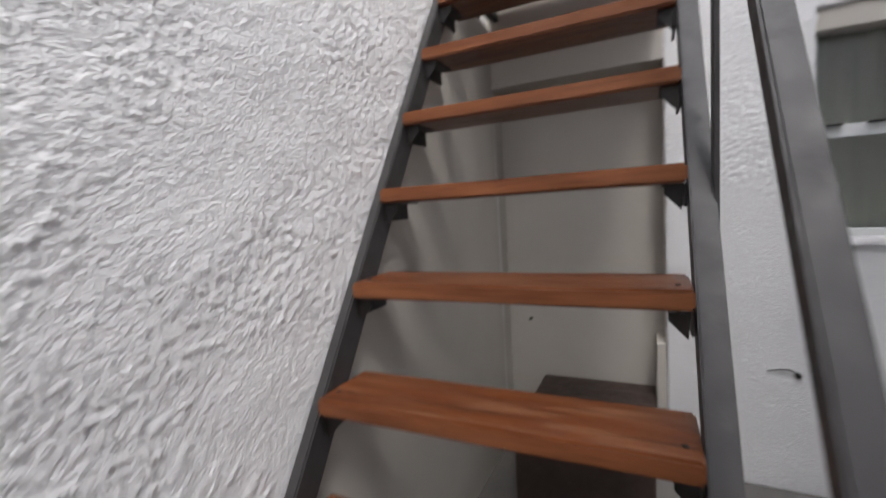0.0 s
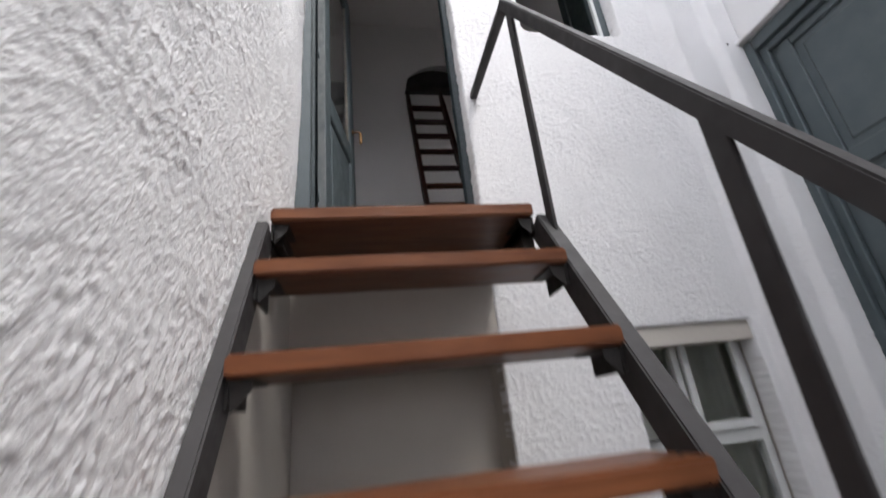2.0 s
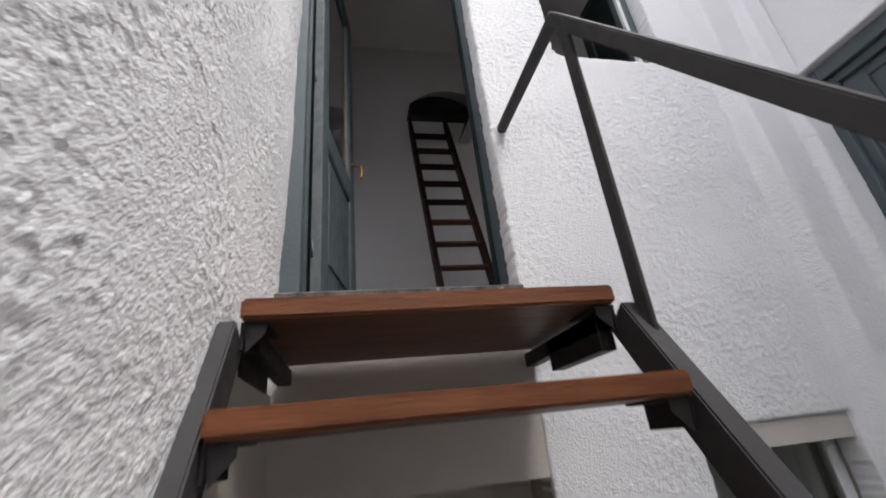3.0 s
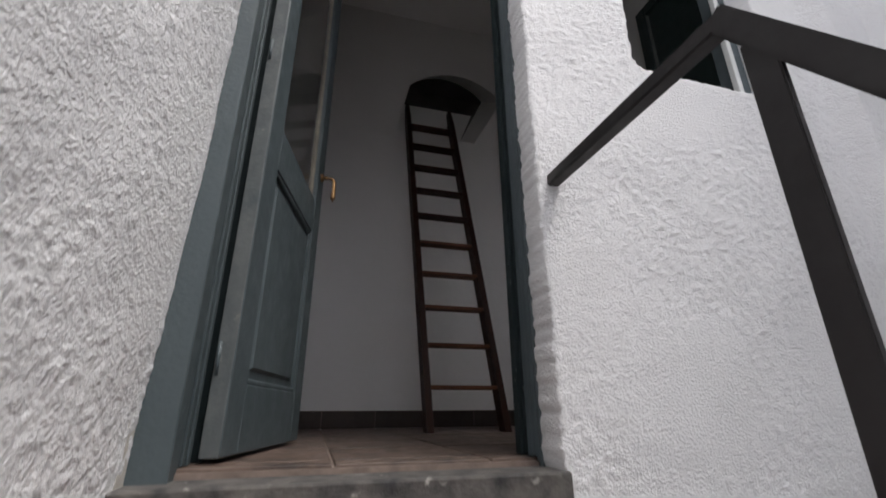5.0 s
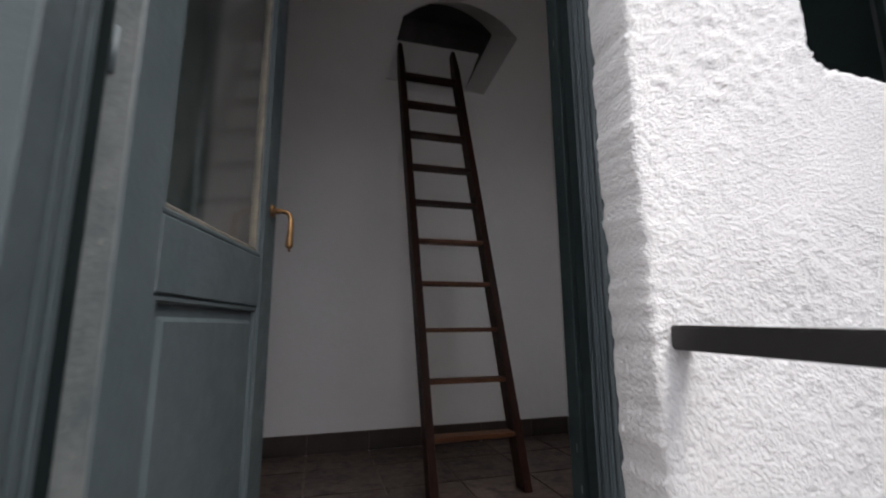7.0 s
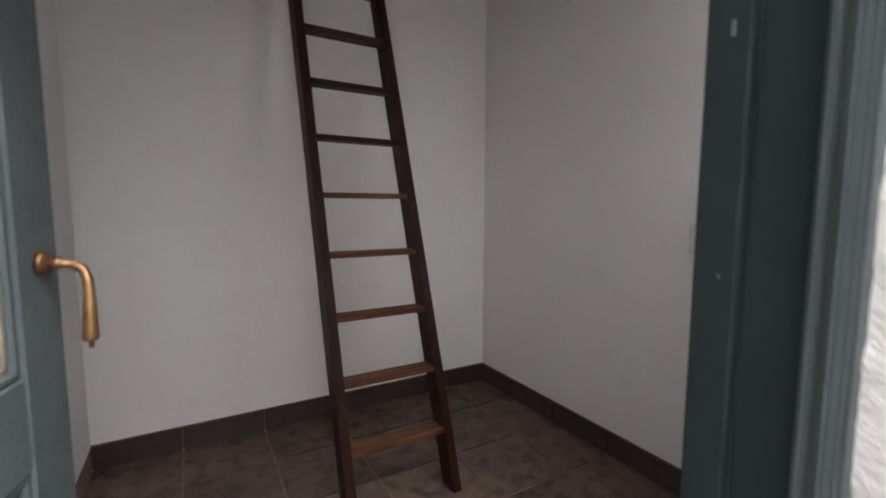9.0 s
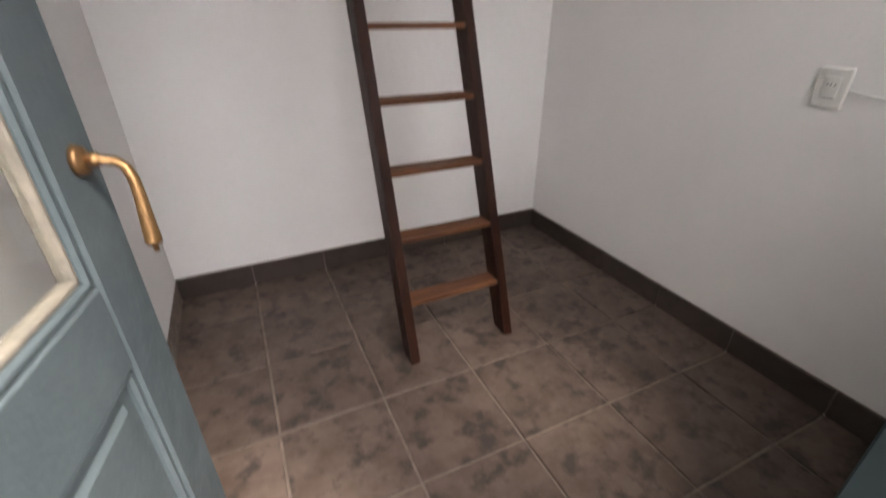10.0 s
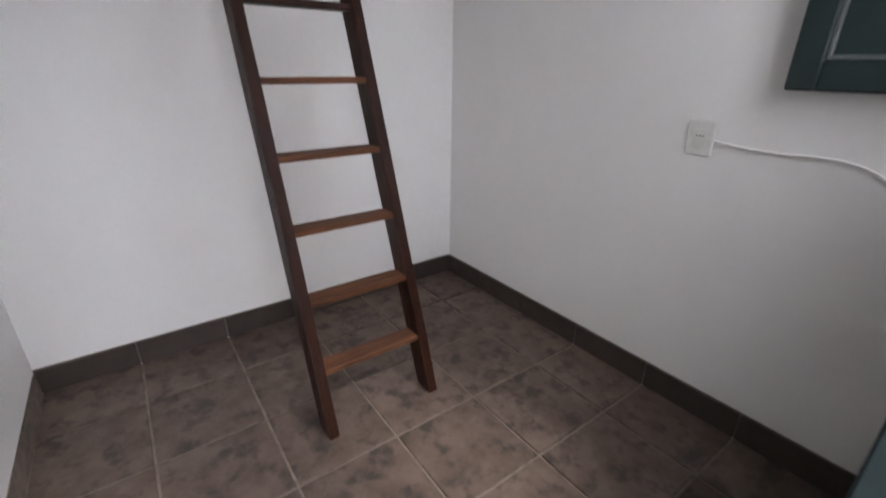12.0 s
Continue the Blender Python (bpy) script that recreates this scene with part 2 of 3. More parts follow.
# facade with doorway, two windows and a blind recess under the doorway
UW = (1.80, 2.44, 1.19, 2.40)
LW = (1.95, 2.615, -1.515, -0.565)
NI = (0.53, 1.385, GZ, -0.65)
fw = boxes("wall_facade", [
    ((WX - 0.01, 0.018, -0.65), (RX, 0.18, -0.02)), ((NI[0] - 0.02, 0.181, -0.65), (NI[1] + 0.02, 0.30, -0.125)),
    ((NI[1], 0.018, GZ), (LW[0] - 0.009, 0.30, -0.65)), ((LW[1] + 0.009, 0.018, GZ), (RX, 0.30, -0.65)),
    ((LW[0], 0.018, GZ), (LW[1], 0.30, LW[2])), ((LW[0], 0.018, LW[3]), (LW[1], 0.30, -0.652 + 0.1)),
    ((WX - 0.3, 0.018, GZ), (NI[0], 0.30, -0.65)),
    ((WX - 0.01, 0.018, -0.02), (WX + 0.008, 0.18, TOP)), ((DX0, 0.018, DTOP), (UW[0], 0.18, TOP)),
    ((DX1 + 0.007, 0.018, -0.02), (UW[0], 0.18, DTOP)), ((UW[0], 0.018, -0.02), (UW[1], 0.18, UW[2])),
    ((UW[0], 0.018, UW[3]), (UW[1], 0.18, TOP)), ((UW[1], 0.018, -0.02), (RX, 0.18, TOP))], M_SMOOTH)
tagged(fw, "white stucco house facade with doorway and windows", "wall", kind="structure")


def corner_swell(u, v):
    x = u + WX
    s = min(max((x - 2.66) / 0.09, 0), 1)
    s2 = min(max((x - 2.93) / 0.07, 0), 1)
    return 0.075 * s * s * (3 - 2 * s) + 0.04 * s2 * s2 * (3 - 2 * s2)


def hole(r, low):
    return (r[0] - WX, r[1] - WX, r[2] - low, r[3] - low)


stucco_sheet("stucco", (WX, 0.0, GZ), (1, 0, 0), (0, 0, 1), (0, -1, 0), RX - WX, 5.18, 0.0074, 0.0070, M_STUCCO, parent=fw, seed=7.0,
             holes=[(-1, NI[1] - WX, -1, -0.10 - GZ), hole(LW, GZ), (-1, DX1 - WX, -0.11 - GZ, DTOP - GZ)], shape=corner_swell, depth=0.092, calm=calm_front, flat=0.12, round_hole=(*hole(UW, GZ), 0.045))
boxes("stucco_upper", [((WX, -0.002, GZ + 5.17), (RX, 0.016, TOP))], M_STUCCO, parent=fw)
boxes("apron", [((WX, 0.004, -0.6495), (NI[1] + 0.004, 0.0190, -0.094))], M_SMOOTH, parent=fw)
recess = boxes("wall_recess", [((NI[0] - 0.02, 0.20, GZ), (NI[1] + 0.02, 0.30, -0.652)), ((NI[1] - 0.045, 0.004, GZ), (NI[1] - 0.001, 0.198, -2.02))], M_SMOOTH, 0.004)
tagged(recess, "smooth off-white plastered recess under the doorway", "wall", kind="structure")

wr = boxes("wall_right", [((RX, -6.5, GZ), (RX + 0.4, -1.30, TOP)), ((RX, -1.30, 1.03), (RX + 0.4, 0.3, TOP)),
                          ((RX, -0.085, GZ), (RX + 0.4, 0.3, 1.03)), ((RX + 0.16, -1.30, GZ), (RX + 0.4, -0.085, 1.03))], M_STUCCO, 0.004)
tagged(wr, "white plastered courtyard wall with tall blue-grey door", "wall", kind="structure")
# unseen wall, added to keep low sky light off the room's rear wall
wb = boxes("wall_back", [((WX - 0.4, -5.9, GZ), (RX + 0.4, -5.5, 3.0))], M_STUCCO)
tagged(wb, "white plastered wall, added out of view to block low sky light", "wall", kind="structure")

# room
rl = boxes("wall_room_left", [((X0 - 0.3, Y0, -0.1), (X0, Y1 + 0.3, 3.7))], M_ROOM)
tagged(rl, "white plastered side wall of the small room", "wall", kind="structure")
rr = boxes("wall_room_right", [((X1, Y0, -0.1), (X1 + 0.3, Y1 + 0.3, 3.7))], M_ROOM)
tagged(rr, "white plastered side wall of the small room", "wall", kind="structure")
rc = boxes("ceiling", [((X0 - 0.3, -0.0 + Y0, 3.6), (X1 + 0.3, Y1 + 0.3, 3.7))], M_ROOM)
tagged(rc, "white plastered ceiling of the small room", "ceiling", kind="structure")
rf = boxes("floor", [((X0 - 0.02, 0.10, -0.12), (X1 + 0.02, Y1 + 0.02, -0.006))], M_GROUT)
tagged(rf, "floor of brown mottled ceramic tiles with pale grout", "floor", kind="structure")

# rear wall: upright below, leaning in above like the start of a vault, with an arched hatch
LEAN = 0.10
def rear(x, z):
    return (x, Y1 - max(z - 2.35, 0) * LEAN, z)


def rear_wall():
    bm = bmesh.new()
    low = [bm.verts.new(rear(x, z)) for x, z in ((X0, -0.1), (X1, -0.1), (X1, 2.35), (X0, 2.35))]
    bm.faces.new(low)
    front = [(1.335, 2.41), (1.440, 2.885)] + [(1.440 + 0.885 * k / 9, 2.885 + 0.19 * math.sin(math.pi * k / 9) ** 0.8) for k in range(1, 9)] + [(2.325, 2.875), (2.055, 2.40)]
    outer = [bm.verts.new(rear(x, z)) for x, z in ((X0, 2.35), (X1, 2.35), (X1, 3.7), (X0, 3.7))]
    ring = [bm.verts.new(rear(x, z)) for x, z in front]
    eds = [bm.edges.new((r[i], r[(i + 1) % len(r)])) for r in (outer, ring) for i in range(len(r))]
    bmesh.ops.triangle_fill(bm, edges=eds, use_beauty=True)
    deep = [bm.verts.new((1.50 + (x - 1.50) * 0.93, Y1 + 0.30, (2.60 if z < 2.5 else z + 0.27))) for x, z in front]
    n = len(ring)
    for i in range(n):
        bm.faces.new((ring[i], ring[(i + 1) % n], deep[(i + 1) % n], deep[i]))
    # low upstand at the back of the hatch
    a, b = deep[0], deep[-1]
    c, d = bm.verts.new(a.co + Vector((0.050, -0.002, 0.345))), bm.verts.new(b.co + Vector((0.130, -0.002, 0.345)))
    bm.faces.new((a, b, d, c))
    bmesh.ops.recalc_face_normals(bm, faces=bm.faces[:])
    return finish("wall_room_rear", bm, M_ROOM)


rw = rear_wall()
tagged(rw, "white plastered rear wall with an arched attic hatch", "wall", kind="structure")
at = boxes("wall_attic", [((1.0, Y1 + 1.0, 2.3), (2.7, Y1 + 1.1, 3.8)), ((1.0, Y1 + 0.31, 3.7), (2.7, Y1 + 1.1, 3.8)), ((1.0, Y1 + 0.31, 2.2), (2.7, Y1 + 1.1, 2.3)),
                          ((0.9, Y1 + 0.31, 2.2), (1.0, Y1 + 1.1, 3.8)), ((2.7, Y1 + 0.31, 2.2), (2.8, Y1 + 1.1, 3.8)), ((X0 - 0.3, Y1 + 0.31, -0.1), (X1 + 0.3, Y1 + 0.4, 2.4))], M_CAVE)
tagged(at, "attic space behind the hatch, its darkness put into the colour", "wall", kind="structure")


# ---- doorway ----
def door_frame():
    xa, xb, top = 0.622, 1.372, DTOP - 0.08
    f = boxes("door_frame_1", [((DX0 - 0.055, 0.056, -0.036), (xa - 0.010, 0.168, DTOP)), ((xb + 0.014, 0.090, -0.021), (DX1 + 0.03, 0.1935, DTOP)), ((DX0 + 0.04, 0.060, top), (DX1 - 0.02, 0.178, DTOP + 0.01))], M_BLUE, 0.003)
    tagged(f, "blue-grey painted wooden door frame with moulded edge", "door frame", kind="structure")
    # dark strip that paints the shade of the gap beside the leaf
    boxes("lining", [((DX0 - 0.03, 0.215, 0.0), (xa + 0.010, 0.250, DTOP))], M_JAMB_SHADE, 0.003, parent=f)
    # flat jamb with one shallow moulding on the hinge side; a stop of beads and a rebate on the other
    boxes("moulding", [((xa - 0.011, 0.118, 0.002), (xa - 0.005, 0.166, top - 0.002)), ((xa - 0.006, 0.140, 0.002), (xa, 0.164, top - 0.002))], M_BLUE, 0.003, parent=f, seg=2)
    boxes("stop", [((xb + 0.005, 0.096, 0.002), (xb + 0.015, 0.118, top - 0.002)), ((xb - 0.004, 0.099, 0.002), (xb + 0.004, 0.106, top - 0.002)), ((xb - 0.006, 0.111, 0.002), (xb + 0.004, 0.118, top - 0.002))], M_BLUE, 0.003, parent=f, seg=2)
    # rebate faces coloured darker, in place of the shade behind the stop
    boxes("rebate", [((xb + 0.010, 0.1185, 0.002), (xb + 0.017, 0.1660, top - 0.002)), ((xb + 0.002, 0.168, 0.002), (xb + 0.017, 0.2040, top - 0.002))], M_JAMB_SHADE, 0.002, parent=f)
    r = random.Random(8)
    chips = []
    for k in range(11):
        z, h, y = r.uniform(0.1, 1.9), r.uniform(0.004, 0.014), r.choice((0.171, 0.180, 0.190, 0.150))
        x = xb + (0.0092 if y < 0.165 else 0.0014)
        chips.append(((x, y, z), (x + 0.004, y + r.uniform(0.002, 0.005), z + h)))
    boxes("paint_chip", chips, M_WORN, 0.0005, parent=f)
    return f


door_frame()
sill = boxes("sill", [((DX0 - 0.04, -0.012, -0.076), (DX1 + 0.012, 0.104, -0.0175))], M_SILL, 0.005)
tagged(sill, "chipped grey stone door sill", "sill", kind="structure")
lip = boxes("trim_sill", [((WX + 0.01, -0.030, -0.135), (DX1 + 0.05, 0.015, -0.079))], M_STUCCO, 0.014, seg=3)
tagged(lip, "white plastered ledge below the door sill", "trim", kind="structure")


def door_leaf():
    """Half-glazed leaf, hinge edge at the origin, free edge along +y; its outer face looks along +x."""
    L, T, Hh = 0.69, 0.042, 2.28
    d = holder("door")
    s = 0.105
    boxes("stile", [((0, 0, 0.012), (T, s, Hh))], M_BLUE, 0.004, parent=d)
    boxes("stile", [((0, L - s, 0.012), (T, L, Hh))], M_BLUE, 0.004, parent=d)
    boxes("worn_edge", [((0.001, -0.003, 0.014), (T - 0.001, 0.001, Hh))], M_WORN, 0.001, parent=d)
    boxes("rail", [((0.001, s, 0.012), (T - 0.001, L - s, 0.17)), ((0.001, s, 0.775), (T - 0.001, L - s, 0.905)), ((0.001, s, Hh - 0.11), (T - 0.001, L - s, Hh))], M_BLUE, 0.003, parent=d)
    bm = bmesh.new()
    add_box(bm, (0.012, s, 0.17), (T - 0.014, L - s, 0.775))
    top = [f for f in bm.faces if abs(f.normal.x) > 0.9]
    r = bmesh.ops.inset_individual(bm, faces=top, thickness=0.05, depth=0.0)
    bmesh.ops.inset_individual(bm, faces=top, thickness=0.012, depth=0.007)
    finish("panel", bm, M_BLUE, d)
    for z0, z1 in ((0.17, 0.775), (0.905, Hh - 0.11)):
        b = 0.014
        boxes("bead", [((0.006, s, z0), (T - 0.004, s + b, z1)), ((0.006, L - s - b, z0), (T - 0.004, L - s, z1)), ((0.006, s, z0), (T - 0.004, L - s, z0 + b)), ((0.006, s, z1 - b), (T - 0.004, L - s, z1))], M_BLUE, 0.004, parent=d)
    boxes("putty", [((0.010, s + 0.014, 0.919), (T - 0.010, s + 0.022, Hh - 0.13)), ((0.010, L - s - 0.022, 0.919), (T - 0.010, L - s - 0.014, Hh - 0.13)), ((0.010, s + 0.014, 0.919), (T - 0.010, L - s - 0.014, 0.928))], M_PUTTY, 0.002, parent=d)
    g = boxes("glass_pane", [((T / 2 - 0.002, s + 0.01, 0.915), (T / 2 + 0.002, L - s - 0.01, Hh - 0.12))], M_GLASS, parent=d)
    g.visible_shadow = False
    # lever handle: rose, neck, drooping grip
    hy, hz = L - 0.05, 1.05
    bm = bmesh.new()
    bmesh.ops.create_cone(bm, cap_ends=True, segments=24, radius1=0.02, radius2=0.016, depth=0.012, matrix=pose(T + 0.005, hy, hz, 0, 90, 0))
    bmesh.ops.bevel(bm, geom=[e for e in bm.edges if e.calc_face_angle(0) > 0.6], offset=0.002, segments=2, affect="EDGES")
    finish("handle_rose", bm, M_BRASS, d, smooth=True)
    path = [(T, hy, hz, 0.75), (T + 0.016, hy, hz, 0.75), (T + 0.017, hy, hz, 1.0), (T + 0.024, hy, hz, 1.0), (T + 0.025, hy, hz, 0.7), (T + 0.042, hy - 0.002, hz - 0.003, 0.72), (T + 0.052, hy - 0.005, hz - 0.010, 0.76), (T + 0.058, hy - 0.009, hz - 0.024, 0.8),
            (T + 0.060, hy - 0.013, hz - 0.050, 0.9), (T + 0.060, hy - 0.016, hz - 0.080, 1.05), (T + 0.060, hy - 0.018, hz - 0.106, 1.2), (T + 0.060, hy - 0.018, hz - 0.110, 1.05), (T + 0.060, hy - 0.018, hz - 0.1105, 0.42), (T + 0.060, hy - 0.018, hz - 0.121, 0.38)]
    tagged(tube("handle", path, 0.0088, M_BRASS, d), "aged brass lever handle")
    for z in (0.22, 1.12, 1.85):
        bm = bmesh.new()
        bmesh.ops.create_cone(bm, cap_ends=True, segments=12, radius1=0.0045, radius2=0.0045, depth=0.075, matrix=Matrix.Translation((0.008, -0.003, z)))
        finish("hinge", bm, M_BLUE, d, smooth=True)
    return d


leaf = door_leaf()
leaf.matrix_basis = pose(0.634, 0.172, 0.0, 0, 0, -11.4)
tagged(leaf, "blue-grey half-glazed wooden door standing open inward", "door")


def inner_shutter():
    """Solid leaf folded flat against the side wall behind the door."""
    h = holder("door_shutter", (0.584, 0.262, 0.0))
    boxes("stile", [((0, 0, 0.012), (0.028, 0.07, 2.28)), ((0, 0.50, 0.012), (0.028, 0.59, 2.28))], M_BLUE, 0.004, parent=h)
    for z0, z1 in ((0.012, 0.16), (0.84, 0.96), (2.18, 2.28)):
        boxes("rail", [((0.001, 0.07, z0), (0.027, 0.50, z1))], M_BLUE, 0.003, parent=h)
    boxes("panel", [((0.008, 0.068, 0.15), (0.016, 0.502, 0.85)), ((0.008, 0.068, 0.95), (0.016, 0.502, 2.19))], M_SHUT, 0.001, parent=h)
    return h


tagged(inner_shutter(), "dark green panelled shutter folded against white wall", "shutter")


# ---- stairs ----
XL, XR, NY, NZ, RISE, GO = 0.574, 1.396, -0.542, -0.184, 0.256, 0.172
def stairs():
    st = holder("staircase", (1.0, -1.4, GZ))
    inv = Matrix.Translation((-1.0, 1.4, -GZ))

    def part(name, bm, mat):
        ob = finish(name, bm, mat, st)
        ob.matrix_basis = inv
        return ob

    slope = Vector((0, -GO, -RISE)).normalized()
    nrm = Vector((0, -RISE, GO)).normalized()
    up = Vector((0, NY + 0.0, NZ - 0.03))
    foot_s = (GZ + 0.0 - up.z) / slope.z
    for x, w in ((XL - 0.019, 0.034), (XR + 0.028, 0.052)):
        bm = bmesh.new()
        a = Vector((x, up.y, up.z)) - nrm * 0.055 + slope * 0.05
        b = Vector((x, up.y, up.z)) - nrm * 0.055 + slope * (foot_s - 0.03)
        bar(bm, a, b, w, 0.085)
        bmesh.ops.bevel(bm, geom=bm.edges[:], offset=0.004, segments=2, affect="EDGES")
        part("stringer", bm, M_STEEL)
        # bearer from the stringer's head back to the house
        bm = bmesh.new()
        xb = x + (0.03 if x < 1 else -0.04)
        add_box(bm, (xb - 0.02, NY + 0.05, -0.315), (xb + 0.02, -0.004, -0.270))
        add_box(bm, (xb - 0.02, NY + 0.05, -0.36), (xb - 0.014 if x < 1 else xb + 0.02, -0.20, -0.27))
        bmesh.ops.bevel(bm, geom=bm.edges[:], offset=0.002, segments=1, affect="EDGES")
        part("bearer", bm, M_BRACK)
    rng = random.Random(4)
    for k in range(10):
        y, z = NY - GO * k, NZ - RISE * k
        d = 0.195
        if k == 0:
            y, z, d = -0.553, -0.216, 0.535
        th = 0.044
        bm = bmesh.new()
        add_box(bm, (XL, y, z - th), (XR, y + d, z))
        bmesh.ops.subdivide_edges(bm, edges=[e for e in bm.edges if abs((e.verts[0].co - e.verts[1].co).x) > 0.3], cuts=14)
        bmesh.ops.bevel(bm, geom=[e for e in bm.edges if e.calc_face_angle(0) > 0.8], offset=0.006, segments=2, affect="EDGES")
        for v in bm.verts:
            n = noise.noise(Vector((v.co.x * 5, k * 3.1, v.co.z * 20)))
            v.co.y += 0.0022 * n
            v.co.z += 0.0016 * noise.noise(Vector((v.co.x * 4, k * 7.7, v.co.y * 12)))
        bm.normal_update()
        # faces turned to the front take the lit copy, undersides the darker wood
        for f in bm.faces:
            f.material_index = 1 if f.normal.y < -0.6 else 0
        part("tread", bm, M_TREAD).data.materials.append(M_TREAD_LIT)
        # angle brackets and bolts below each end
        for s, x in ((1, XL), (-1, XR)):
            bm = bmesh.new()
            bl = min(d - 0.03, 0.13)
            add_box(bm, (x, y + 0.025, z - th - 0.006), (x + s * 0.05, y + 0.025 + bl, z - th - 0.001))
            add_box(bm, (x, y + 0.02, z - th - 0.055), (x + s * 0.006, y + 0.03 + bl, z - th - 0.001))
            g = [bm.verts.new((x + s * a, y + 0.020 + c, z - th - d)) for c in (0, 0.005) for a, d in ((0.007, 0.0065), (0.048, 0.0065), (0.048, 0.024), (0.012, 0.062))]
            for q in ((0, 1, 2, 3), (7, 6, 5, 4), (0, 4, 5, 1), (1, 5, 6, 2), (2, 6, 7, 3), (3, 7, 4, 0)):
                bm.faces.new([g[n] for n in q])
            bmesh.ops.create_cone(bm, cap_ends=True, segments=6, radius1=0.006, radius2=0.006, depth=0.016, matrix=Matrix.Translation((x + s * 0.028, y + 0.045, z - th - 0.012)))
            part("bracket", bm, M_BRACK)
            bm = bmesh.new()
            bmesh.ops.create_cone(bm, cap_ends=True, segments=10, radius1=0.007, radius2=0.005, depth=0.004, matrix=Matrix.Translation((x + s * 0.028, y + 0.05, z + 0.001)))
            part("screw", bm, M_BRACK)
    # handrail, its return to the wall and posts
    e = Vector((1.442, -0.556, 0.686))
    fall = Vector((0.026, -1.5, -2.387)).normalized()
    bm = bmesh.new()
    bar(bm, e - fall * 0.02, e + fall * 2.72, 0.038, 0.043)
    bmesh.ops.bevel(bm, geom=bm.edges[:], offset=0.004, segments=2, affect="EDGES")
    part("handrail", bm, M_STEEL)
    bm = bmesh.new()
    bar(bm, (1.442, -0.570, 0.690), (1.442, 0.008, 0.702), 0.034, 0.034)
    bmesh.ops.bevel(bm, geom=bm.edges[:], offset=0.003, segments=2, affect="EDGES")
    part("handrail_return", bm, M_STEEL)
    for y0, base, xo in ((-0.592, -0.36, -0.006), (-1.228, -1.40, 0.0), (-2.10, GZ, 0.0)):
        p = e + fall * ((y0 - e.y) / fall.y)
        bm = bmesh.new()
        bar(bm, (p.x + xo - 0.005, y0, base), (p.x - 0.005, y0, p.z - 0.01), 0.012, 0.046)
        bmesh.ops.bevel(bm, geom=bm.edges[:], offset=0.002, segments=2, affect="EDGES")
        part("post", bm, M_STEEL)
    return st


tagged(stairs(), "steep open staircase of red-brown wooden treads and dark steel", "staircase")


# ---- ladder in the room ----
def ladder():
    ld = holder("ladder", (1.65, 1.378, 0.0))
    inv = Matrix.Translation((-1.65, -1.378, 0.0))
    top = 2.63

    def at_z(side, z):
        return Vector(((1.455 - 0.009 * z) if side < 0 else (1.841 - 0.026 * z), 1.378 + 0.297 * z, z))

    way = Vector((0, 0.297, 1)).normalized()
    for s in (-1, 1):
        off = Vector((s * 0.019, 0, 0))
        bm = bmesh.new()
        n = 14
        prev = None
        for i in range(n + 1):
            z = top * i / n
            c = at_z(s, z) + off
            hw, hd = 0.019 + 0.0012 * noise.noise(Vector((z * 4, s, 1))), 0.045 + 0.0015 * noise.noise(Vector((z * 3, s, 4)))
            if i == n:
                hw, hd = 0.013, 0.03
            f = Vector((0, -1, 0.0)) if i == 0 else Vector((0, -1, 0.297)).normalized()
            r = [bm.verts.new(c + Vector((a * hw, 0, 0)) + f * b * hd - f * -0.0 + Vector((0, 0.028, 0))) for a, b in ((-1, -1), (1, -1), (1, 1), (-1, 1))]
            if prev:
                for q in range(4):
                    bm.faces.new((prev[q], prev[(q + 1) % 4], r[(q + 1) % 4], r[q]))
            else:
                bm.faces.new(r[::-1])
            prev = r
        bm.faces.new(prev)
        bmesh.ops.recalc_face_normals(bm, faces=bm.faces[:])
        bmesh.ops.bevel(bm, geom=[e for e in bm.edges if e.calc_face_angle(0) > 0.9], offset=0.003, segments=2, affect="EDGES")
        finish("side_rail", bm, M_LADDER, ld, inv)
    for k in range(10):
        z = 0.217 + 0.237 * k
        a, b = at_z(-1, z), at_z(1, z)
        bm = bmesh.new()
        add_box(bm, (a.x - 0.004, a.y - 0.006, z), (b.x + 0.004, a.y + 0.072, z + 0.021))
        bmesh.ops.bevel(bm, geom=bm.edges[:], offset=0.003, segments=1, affect="EDGES")
        finish("rung", bm, M_RUNG if k < 5 else M_LADDER, ld, inv @ Matrix.Translation((0, 0, 0)))
    return ld


tagged(ladder(), "dark stained wooden ladder leaning against white wall", "ladder")


# ---- upper window of the room ----
uw = boxes("window_1", [((UW[0] - 0.0, 0.10, UW[2]), (UW[0] + 0.05, 0.165, UW[3])), ((UW[1] - 0.06, 0.09, UW[2]), (UW[1], 0.165, UW[3])), ((UW[0] + 0.05, 0.102, UW[3] - 0.05), (UW[1] - 0.06, 0.163, UW[3])),
                        ((UW[0] + 0.05, 0.11, UW[2]), (UW[1] - 0.06, 0.163, UW[2] + 0.035))], M_BLUE, 0.004)
tagged(uw, "blue-grey wooden window frame set in white wall", "window", kind="structure")
boxes("stop_bead", [((UW[1] - 0.085, 0.075, UW[2] + 0.036), (UW[1] - 0.062, 0.10, UW[3] - 0.052))], M_ALU, 0.003, parent=uw)


